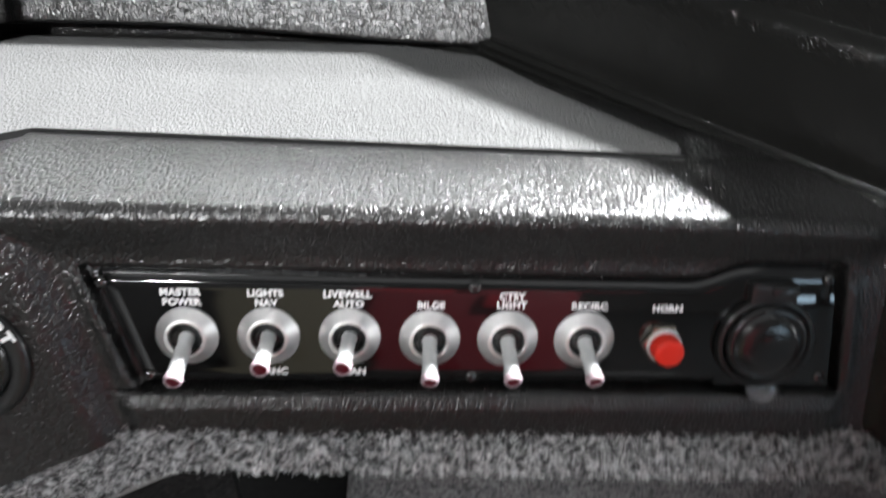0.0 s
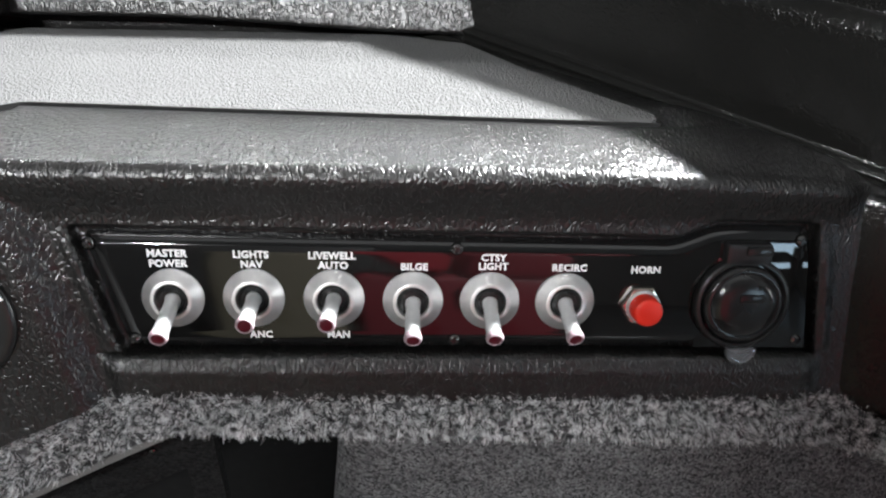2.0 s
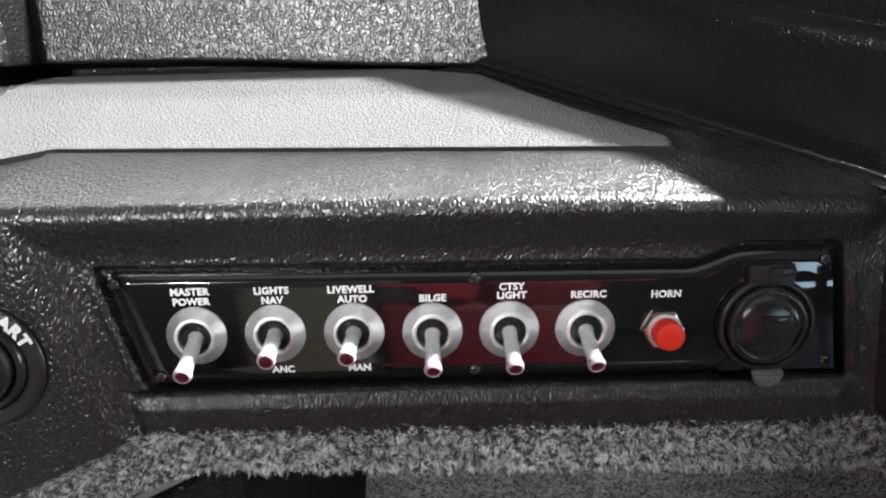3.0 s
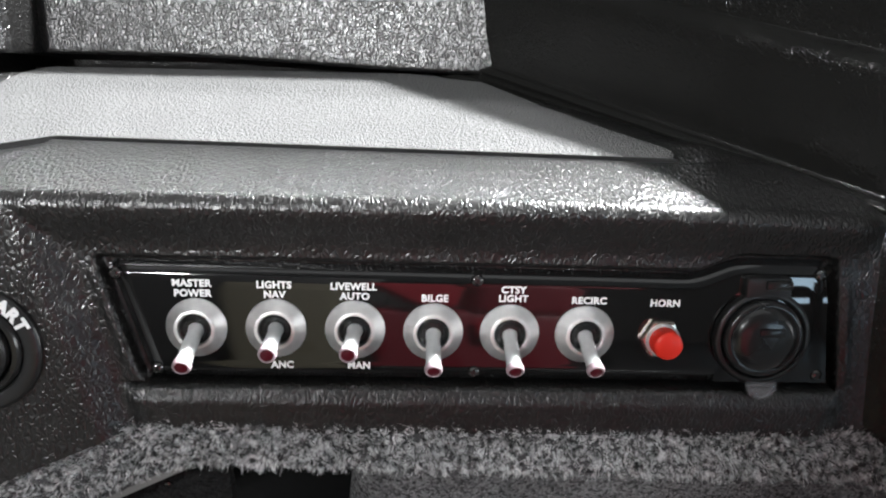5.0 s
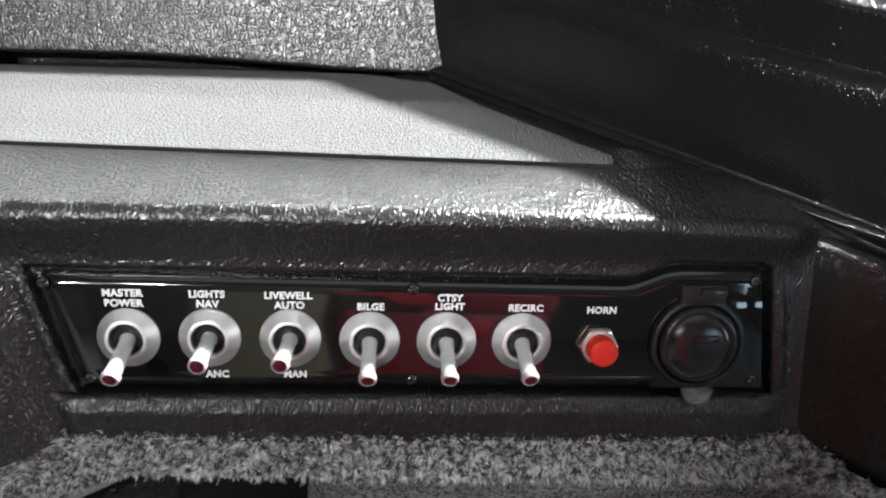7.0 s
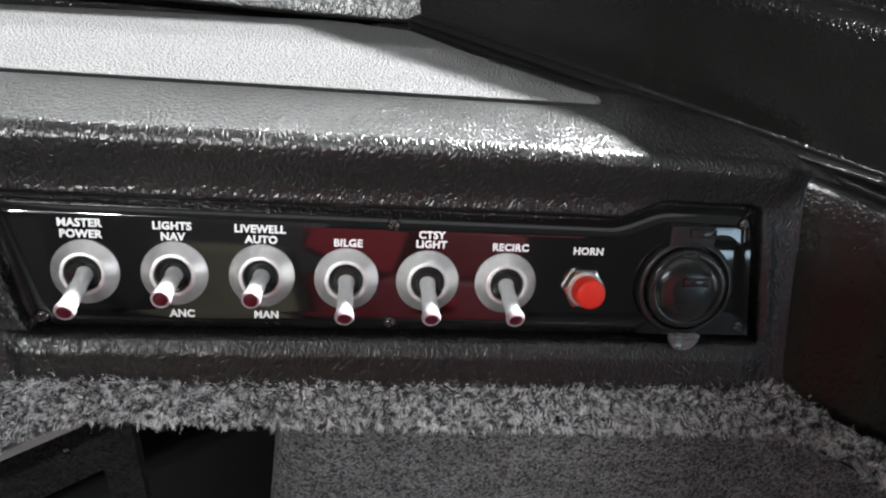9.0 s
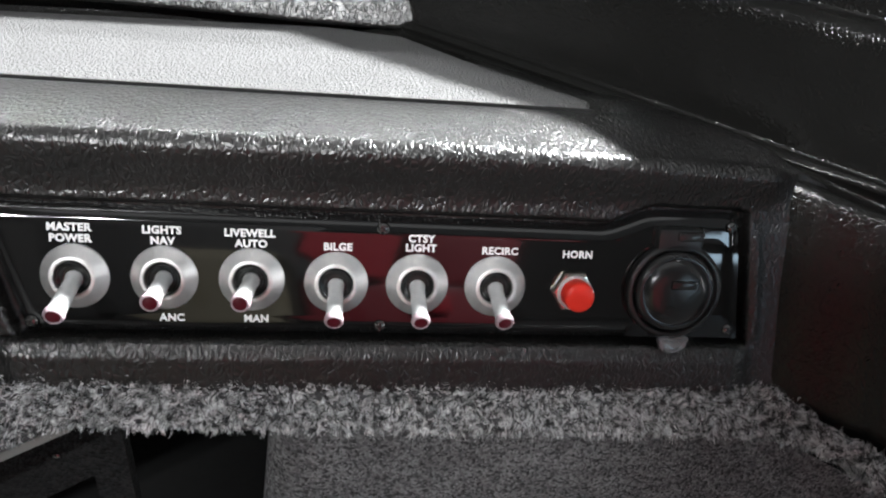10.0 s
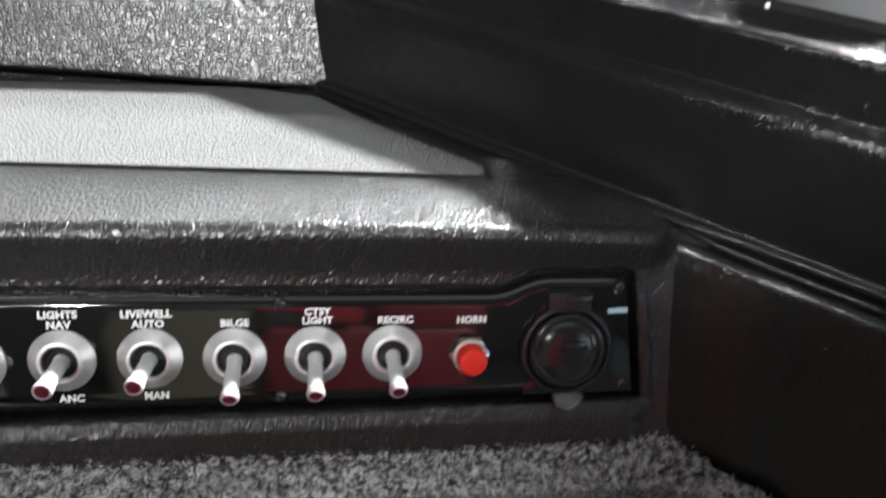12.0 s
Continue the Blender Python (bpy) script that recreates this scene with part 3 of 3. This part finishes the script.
part("key_slot", box((CX - 1.0, -11.6, CZ - 5.5), (CX + 1.0, -10.8, CZ + 5.5), 0.2), M_SCREW, ign, "dark steel key slot")
for ch, ang in (("S", 77), ("T", 64.5), ("A", 52.5), ("R", 40), ("T", 27.5)):
    bm = text_bm(ch, 3.8, bold=0.09)
    bm.transform(Matrix.Translation((CX, -9.1, CZ)) @ Matrix.Rotation(radians(90 - ang), 4, "Y") @ Matrix.Translation((0, 0, 18.0)))
    part("letter", bm, M_WHITE, ign, flat=True)
for ang in (98, -112):
    bm = box((-1.6, -0.1, -0.7), (1.6, 0.1, 0.7))
    bm.transform(Matrix.Translation((CX, -9.1, CZ)) @ Matrix.Rotation(radians(90 - ang), 4, "Y") @ Matrix.Translation((0, 0, 18.0)))
    part("mark", bm, M_WHITE, ign, flat=True)

# ---------------------------------------------------------------- carpeted edge under the dash
EDGE = [  # top and bottom of the strip along its run
    ((-420, -3, -164), (-420, -3, -190)), ((-260, -3, -86), (-260, -3, -112)), ((-179, -3, -47), (-172, -3, -70)), ((-156, -2.5, -35.2), (-146, -2.5, -57.5)),
    ((-137, -2, -25.8), (-120.5, -2, -45.0)), ((-121, -1.5, -18.8), (-104, -2, -36.5)), ((-112, -1.5, -17.6), (-95, -2, -33.2)), ((-90, -1.5, -18.0), (-80, -2, -33.6)),
    ((-40, -1.5, -18.8), (-35, -2, -34.8)), ((20, -1.5, -19.4), (22, -2, -36.2)), ((80, -1.5, -19.8), (82, -2, -37.4)), ((128, -1.5, -19.4), (131, -2.5, -38.4)),
    ((135.5, -2.2, -20.0), (139, -6, -38.4)), ((146.5, -10, -28.0), (148, -11.5, -38.6)), ((162, -22, -34.4), (163, -23.5, -47.2)), ((240, -81, -70), (241, -82.5, -84)), ((330, -148, -110), (331, -150, -124)),
]


def edge_at(s):
    """Top, bottom at a run of s stations."""
    i = min(int(s), len(EDGE) - 2)
    f = s - i
    return [Vector(EDGE[i][k]).lerp(Vector(EDGE[i + 1][k]), f) for k in (0, 1)]


def carpet_point(s, w):
    """Point and normal of the strip: w 0 at the top edge, 1 at the bottom."""
    a, b = edge_at(s)
    a2, b2 = edge_at(min(s + 0.02, len(EDGE) - 1.001))
    along = (a2 + b2 - a - b)
    if along.length < 1e-6:
        along = Vector((1, 0, 0))
    down = (b - a)
    out = along.cross(down).normalized()
    if out.y > 0:
        out = -out
    p = a.lerp(b, w) + out * (2.2 * math.sin(math.pi * min(1, max(0, w))) ** 0.6)
    lean = (w - 0.5) * 1.5
    nrm = (out + down.normalized() * lean * abs(lean) * 1.2).normalized()
    return p, nrm


carpet = thing("carpet_edging", (0, -2, -28), "grey cut-pile carpet edging wrapped along the lower dash edge", "carpet edging")
rows = []
for s in np.linspace(0, len(EDGE) - 1.001, 260):
    a, b = edge_at(s)
    rows.append([tuple(a + Vector((0, 14, -3)))] + [tuple(carpet_point(s, w)[0]) for w in np.linspace(0, 1, 9)] + [tuple(b + Vector((0, 5, -0.6))), tuple(b + Vector((0, 26, -1)))])
part("backing", grid_bm(rows), M_BACKING, carpet, angle=80)


def pile(count, seed):
    rng = np.random.default_rng(seed)
    lengths = [(Vector(EDGE[i + 1][0]) - Vector(EDGE[i][0])).length * (1.0 if 2 <= i <= 13 else 0.12) for i in range(len(EDGE) - 1)]
    cum = np.concatenate([[0], np.cumsum(lengths)])
    verts, faces = [], []
    for _ in range(count):
        q = rng.uniform(0, cum[-1])
        i = int(np.searchsorted(cum, q) - 1)
        s = i + (q - cum[i]) / lengths[i]
        w = rng.uniform(-0.04, 0.95)
        p, n = carpet_point(s, w)
        clump = noise.noise_vector(p * 0.30) * 1.8 + noise.noise_vector(p * 0.8) * 1.1
        d = (n + clump + Vector(rng.normal(0, 0.18, 3)) + Vector((0, 0, 0.10))).normalized()
        ln = rng.uniform(1.5, 3.6)
        side = d.cross(Vector(rng.normal(0, 1, 3))).normalized() * rng.uniform(0.07, 0.17)
        bend = Vector(rng.normal(0, 0.4, 3))
        a = p - n * 0.4
        m = p + d * ln * 0.55
        e = p + d * ln + bend
        k = len(verts)
        verts += [a - side, a + side, m - side, m + side, e]
        faces += [(k, k + 1, k + 3, k + 2), (k + 2, k + 3, k + 4)]
    return verts, faces


verts, faces = pile(60000, 5)
me = bpy.data.meshes.new("carpet_pile")
me.from_pydata([tuple((Vector(v) - BASE[carpet.name]) * 0.001) for v in verts], [], faces)
me.materials.append(M_PILE)
pile_ob = new("carpet_pile", me)
pile_ob.parent = carpet
tagged(pile_ob, "tufted grey carpet pile", kind="stuff")

trim_bm = bmesh.new()
for a, b in (((-97, 1.0, -34.6), (-121, 1.0, -46.2)), ((-121, 1.0, -46.2), (-146, 1.0, -58.6)), ((-146, 1.0, -58.6), (-172, 1.0, -71.2)), ((-172, 1, -71.2), (-260, 1, -113))):
    a, b = Vector(a), Vector(b)
    vs = [trim_bm.verts.new(v) for v in (a, b, b + Vector((1.2, 3, -3.4)), a + Vector((1.2, 3, -3.4)))]
    trim_bm.faces.new(vs)
    vs = [trim_bm.verts.new(v) for v in (a + Vector((1.2, 3, -3.4)), b + Vector((1.2, 3, -3.4)), b + Vector((2, 24, -3.4)), a + Vector((2, 24, -3.4)))]
    trim_bm.faces.new(vs)
bmesh.ops.remove_doubles(trim_bm, verts=trim_bm.verts[:], dist=0.01)
part("edge_trim", trim_bm, M_TRIM, carpet, "thin grey board edge")

# ---------------------------------------------------------------- footwell below (level axes, millimetres from the dash's origin)
LEVEL = pose(0, 0, 0.8)


well = thing("footwell", (60, 75, -200), "dark footwell under the dash with grey carpeted wall", "footwell", frame_of=LEVEL)
wall_rows = []
for z in np.linspace(20, -460, 25):
    row = []
    for a in np.linspace(90, 0, 6):
        row.append((-30 + (z + 140) * 0.10 - 22 * math.sin(radians(a)), 97 - 22 * math.cos(radians(a)), z))
    row += [(x, 75, z) for x in np.linspace(-20, 420, 12)]
    wall_rows.append(row)
part("carpeted_wall", grid_bm(wall_rows), M_FLAT_CARPET, well)
# Added black sheet standing in for the unlit depth behind the opening.
part("opening_shade", box((-440, 200, -460), (440, 208, 30), 2), M_DEEP_SHADE, well, "black sheet for the unlit depth behind the opening")
# Unseen side panel, added and outlined to shade the footwell's right part.
blocker_bm = bmesh.new()
side = [(-70, 140), (-70, -60), (2, -100), (57, -248), (90, -330), (200, -460), (200, 140)]
near_ring = [blocker_bm.verts.new((340, y, z)) for y, z in side]
far_ring = [blocker_bm.verts.new((346, y, z)) for y, z in side]
blocker_bm.faces.new(near_ring)
blocker_bm.faces.new(far_ring)
for i in range(len(side)):
    blocker_bm.faces.new((near_ring[i], near_ring[(i + 1) % len(side)], far_ring[(i + 1) % len(side)], far_ring[i]))
part("footwell_blocker", blocker_bm, M_FLAT_CARPET, well, "unseen carpeted panel added to shade the footwell")


def quad_plate(pts, y0, y1):
    bm = bmesh.new()
    a = [bm.verts.new((x, y0, z)) for x, z in pts]
    b = [bm.verts.new((x, y1, z)) for x, z in pts]
    bm.faces.new(b)
    for i in range(len(pts)):
        bm.faces.new((a[i], a[(i + 1) % len(pts)], b[(i + 1) % len(pts)], b[i]))
    return bm


# Board and post carry their shade below the dash in the carpet colour.
part("under_panel", quad_plate([(-440, -30), (-96, -30), (-96, -95), (-110, -97), (-300, -215), (-440, -300)], 34, 28), M_SHADED_CARPET, well, "carpeted board darkened as in shade, with a black opening")
part("under_post", quad_plate([(-110, -97), (-96, -95), (-94, -460), (-112, -460)], 34, 28.4), M_SHADED_CARPET, well, "carpeted post darkened as in shade")
part("panel_screw", lathe([(1.7, 0), (1.7, 0.4), (1.2, 0.8), (0, 1.0)], (-122, 28, -86), 16), M_SCREW, well, "small steel screw head")
foot = bmesh.new()
ring = [(-66, 56), (14, -20), (-60, -150), (-200, -62)]
top = [foot.verts.new((x, y, -175)) for x, y in ring]
low = [foot.verts.new((x, y, -460)) for x, y in ring]
foot.faces.new(top)
for i in range(4):
    foot.faces.new((top[i], top[(i + 1) % 4], low[(i + 1) % 4], low[i]))
bmesh.ops.bevel(foot, geom=[e for e in foot.edges], offset=4, segments=3, affect="EDGES")
part("carpeted_step", foot, M_FLAT_CARPET, well)

sticker = thing("warning_sticker", (150, 74, -260), "yellow and white warning sticker on the carpeted wall", "sticker", frame_of=LEVEL)


def on_sticker(u, v):
    return (120 + 105 * u - 4 * v, -216 - 109 * u - 95 * v)


def sticker_quad(u0, v0, u1, v1):
    return [on_sticker(u0, v0), on_sticker(u1, v0), on_sticker(u1, v1), on_sticker(u0, v1)]


part("paper", quad_plate(sticker_quad(0, 0, 1, 1), 74.8, 74.0), M_WHITE, sticker, "white sticker ground", flat=True)
part("yellow_band", quad_plate(sticker_quad(0.03, 0.16, 0.97, 0.55), 73.9, 73.6), M_YELLOW, sticker, "bright yellow band", flat=True)
part("symbol", quad_plate([on_sticker(0.27, 0.20), on_sticker(0.36, 0.46), on_sticker(0.19, 0.46)], 73.5, 73.3), M_INK, sticker, "black triangle symbol", flat=True)
for u0, u1, v in ((0.42, 0.9, 0.24), (0.42, 0.82, 0.34)):
    part("text_bar", quad_plate(sticker_quad(u0, v, u1, v + 0.05), 73.5, 73.3), M_INK, sticker, flat=True)
for u0, u1, v in ((0.3, 0.8, 0.05), (0.1, 0.8, 0.62), (0.1, 0.7, 0.72)):
    part("text_bar", quad_plate(sticker_quad(u0, v, u1, v + 0.03), 73.9, 73.7), M_INK, sticker, flat=True)

# ---------------------------------------------------------------- showroom round the boat (metres, level)
def room_part(name, lo, hi, material, label, category):
    bm = box([v * 1000 for v in lo], [v * 1000 for v in hi])
    ob = part(name, bm, material, None, flat=True)
    ob.matrix_world = Matrix.Identity(4)
    return tagged(ob, label, category, kind="structure")


room_part("floor", (-12, -12, -0.1), (12, 12, 0), M_FLOOR, "smooth grey showroom floor", "floor")
room_part("ceiling", (-12, -12, CEILING + 0.3), (12, 12, CEILING + 0.4), M_CEIL, "painted grey showroom ceiling", "ceiling")
room_part("wall_north", (-12, 12, 0), (12, 12.1, CEILING + 0.3), M_WALL, "plain painted showroom wall", "wall")
south = bmesh.new()
for lo, hi in (((-12, 0), (6.4, CEILING + 0.3)), ((10.2, 0), (12, CEILING + 0.3)), ((6.4, 0), (10.2, 1.45)), ((6.4, 3.0), (10.2, CEILING + 0.3))):
    box((lo[0] * 1000, -12100, lo[1] * 1000), (hi[0] * 1000, -12000, hi[1] * 1000), bm=south)
ob = part("wall_south", south, M_WALL, None, flat=True)
ob.matrix_world = Matrix.Identity(4)
tagged(ob, "plain painted showroom wall with a window", "wall", kind="structure")
window = thing("window_1", (8300, -12050, 1450), "wide showroom window with a grey frame, out of view", "window", kind="structure", frame_of=Matrix.Identity(4))
frame_bm = bmesh.new()
for lo, hi in (((6400, 1450), (6450, 3000)), ((10150, 1450), (10200, 3000)), ((6450, 1450), (10150, 1500)), ((6450, 2950), (10150, 3000)), ((7900, 1500), (7950, 2950))):
    box((lo[0], -12080, lo[1]), (hi[0], -12020, hi[1]), bm=frame_bm)
part("window_frame", frame_bm, M_HOUSING, window)
sky = part("backdrop", box((5500, -13210, 200), (12500, -13200, 4200)), M_SKY, None, flat=True)
sky.matrix_world = Matrix.Identity(4)
tagged(sky, "pale blue daylight outside the window", "backdrop", kind="structure")
EAST = (-7.2, -1.9, 0.7, 3.9)  # added window in the east wall, unseen, lighting the footwell: y from, y to, z from, z to
east = bmesh.new()
for lo, hi in (((-12, 0), (EAST[0], CEILING + 0.3)), ((EAST[1], 0), (12, CEILING + 0.3)), ((EAST[0], 0), (EAST[1], EAST[2])), ((EAST[0], EAST[3]), (EAST[1], CEILING + 0.3))):
    box((12000, lo[0] * 1000, lo[1] * 1000), (12100, hi[0] * 1000, hi[1] * 1000), bm=east)
ob = part("wall_east", east, M_WALL, None, flat=True)
ob.matrix_world = Matrix.Identity(4)
tagged(ob, "plain painted showroom wall with an added wide window", "wall", kind="structure")
window = thing("added_window", (12050, (EAST[0] + EAST[1]) * 500, EAST[2] * 1000), "wide showroom window with a grey frame, out of view", "window", kind="structure", frame_of=Matrix.Identity(4))
frame_bm = bmesh.new()
for y0, y1, z0, z1 in ((EAST[0], EAST[0] + 0.06, EAST[2], EAST[3]), (EAST[1] - 0.06, EAST[1], EAST[2], EAST[3]), (EAST[0] + 0.06, EAST[1] - 0.06, EAST[2], EAST[2] + 0.06), (EAST[0] + 0.06, EAST[1] - 0.06, EAST[3] - 0.06, EAST[3]),
                       (-4.58, -4.52, EAST[2] + 0.06, EAST[3] - 0.06)):
    box((12020, y0 * 1000, z0 * 1000), (12080, y1 * 1000, z1 * 1000), bm=frame_bm)
part("window_frame", frame_bm, M_HOUSING, window)
# Area light in the added opening; brightens carpet and footwell from the right.
light = bpy.data.lights.new("added_daylight", "AREA")
light.shape, light.size, light.size_y, light.energy = "RECTANGLE", EAST[3] - EAST[2], EAST[1] - EAST[0], 650
light.color = (0.95, 0.98, 1.0)
ob = new("added_daylight", light)
ob.matrix_world = pose(12.095, (EAST[0] + EAST[1]) / 2, (EAST[2] + EAST[3]) / 2, 0, 90, 0)
room_part("wall_west", (-12.1, -12, 0), (-12, 12, CEILING + 0.3), M_WALL, "plain painted showroom wall", "wall")

ROOM = Matrix.Identity(4)
# All lamps are unseen; the two weak 0.12 ones are added for metal highlights.
for x, y, size, watts in ((3.2, 1.99, 0.65, 4250), (-3.2, -7.2, 0.5, 2000), (-4.3, -7.2, 0.3, 1050), (0.15, -0.9, 0.12, 12), (1.6, -0.9, 0.12, 6),
                          (0.7, 4.6, 0.4, 230), (-1.0, 4.8, 0.4, 230), (-2.8, 5.0, 0.4, 260)):
    mx, my, mz = x * 1000, y * 1000, CEILING * 1000
    lamp = thing("ceiling_lamp", (mx, my, mz), "unseen round high-bay lamp hanging from the showroom ceiling", "ceiling lamp", "high-bay lamps", frame_of=ROOM)
    part("reflector", lathe([(size * 540, 0), (size * 530, 60), (150, 160), (90, 180), (90, 196)], (mx, my, mz), 32, (0, 0, 1)), M_HOUSING, lamp)
    part("stem", lathe([(20, 190), (20, 200), (14, 210), (14, 302)], (mx, my, mz), 12, (0, 0, 1)), M_HOUSING, lamp)
    light = bpy.data.lights.new("bulb", "AREA")
    light.shape, light.size, light.energy = "DISK", size, watts
    light.color = (0.965, 0.985, 1.0)
    ob = new("bulb", light)
    ob.matrix_world = pose(x, y, CEILING + 0.02)

# Unseen wide lamp, added to put a sheen on the switch panel's bevel.
for x, y, length, wide, watts in ((0.0, -2.6, 5.0, 1.8, 20),):
    mx, my, mz, half = x * 1000, y * 1000, CEILING * 1000, length * 500
    lamp = thing("panel_lamp", (mx, my, mz), "unseen long white panel lamp added under the showroom ceiling", "ceiling lamp", "panel lamps", frame_of=ROOM)
    part("housing", box((mx - half - 40, my - wide * 500 - 20, mz + 20), (mx + half + 40, my + wide * 500 + 20, mz + 90), 10), M_HOUSING, lamp)
    for k in (-0.7, 0.7):
        part("stem", lathe([(8, 90), (8, 302)], (mx + k * half, my, mz), 10, (0, 0, 1)), M_HOUSING, lamp)
    light = bpy.data.lights.new("tube", "AREA")
    light.shape, light.size, light.size_y, light.energy = "RECTANGLE", length, wide, watts
    light.color = (0.965, 0.985, 1.0)
    ob = new("tube", light)
    ob.matrix_world = pose(x, y, CEILING + 0.01)

# Unseen blocker, added to keep the rear lamps off the lower dash.
bulkhead = thing("bulkhead", (-500, -1600, -800), "unseen dark grey light blocker added behind the boat's helm", "bulkhead", frame_of=LEVEL)
part("panel", box((-870, -1640, -800), (-120, -1560, 922), 12), M_BLOCKER, bulkhead)
part("blocker_edge", box((-880, -1660, 917), (-110, -1540, 941), 10), M_BLACK, bulkhead)

seat = thing("boat_seat", (170, -1150, -100), "dark red vinyl boat seat behind the helm", "seat", frame_of=LEVEL)
rest = quad_plate([(-150, 300), (-150, 128), (-20, 44), (60, 40), (60, 300)], -1290, -1160)
rest.faces.new([v for v in rest.verts if v.co.y < -1289])
bmesh.ops.bevel(rest, geom=rest.edges[:], offset=12, segments=4, affect="EDGES")
part("backrest", rest, M_REDVINYL, seat)
part("top_roll", box((70, -1300, 305), (470, -1180, 372), 30, 5), M_REDVINYL, seat)
part("piping", box((110, -1176, -62), (190, -1160, 2), 7, 3), M_REDVINYL, seat, "brighter red vinyl patch")
part("back_shell", box((-140, -1285, -340), (320, -1185, 40), 30, 4), M_MAROON, seat, "dark maroon lower back shell")
part("backrest", box((70, -1300, 0), (330, -1175, 300), 55, 6), M_MAROON, seat, "darker maroon half of the backrest")
part("seat_cushion", box((-80, -1260, -460), (440, -820, -340), 40, 4), M_BLACK, seat)
part("pedestal", lathe([(60, -800), (60, -470), (160, -460)], (180, -1040, 0), 24, (0, 0, 1)), M_BLACK, seat)
part("base_plate", lathe([(0, -800), (170, -800), (170, -790), (60, -780)], (180, -1040, 0), 24, (0, 0, 1)), M_BLACK, seat)
bag = thing("canvas_cover", (-360, -1180, -300), "olive brown canvas cover on a box", "cover", frame_of=LEVEL)
part("cloth", box((-470, -1500, -800), (-170, -1180, 130), 40, 4), M_OLIVE, bag)
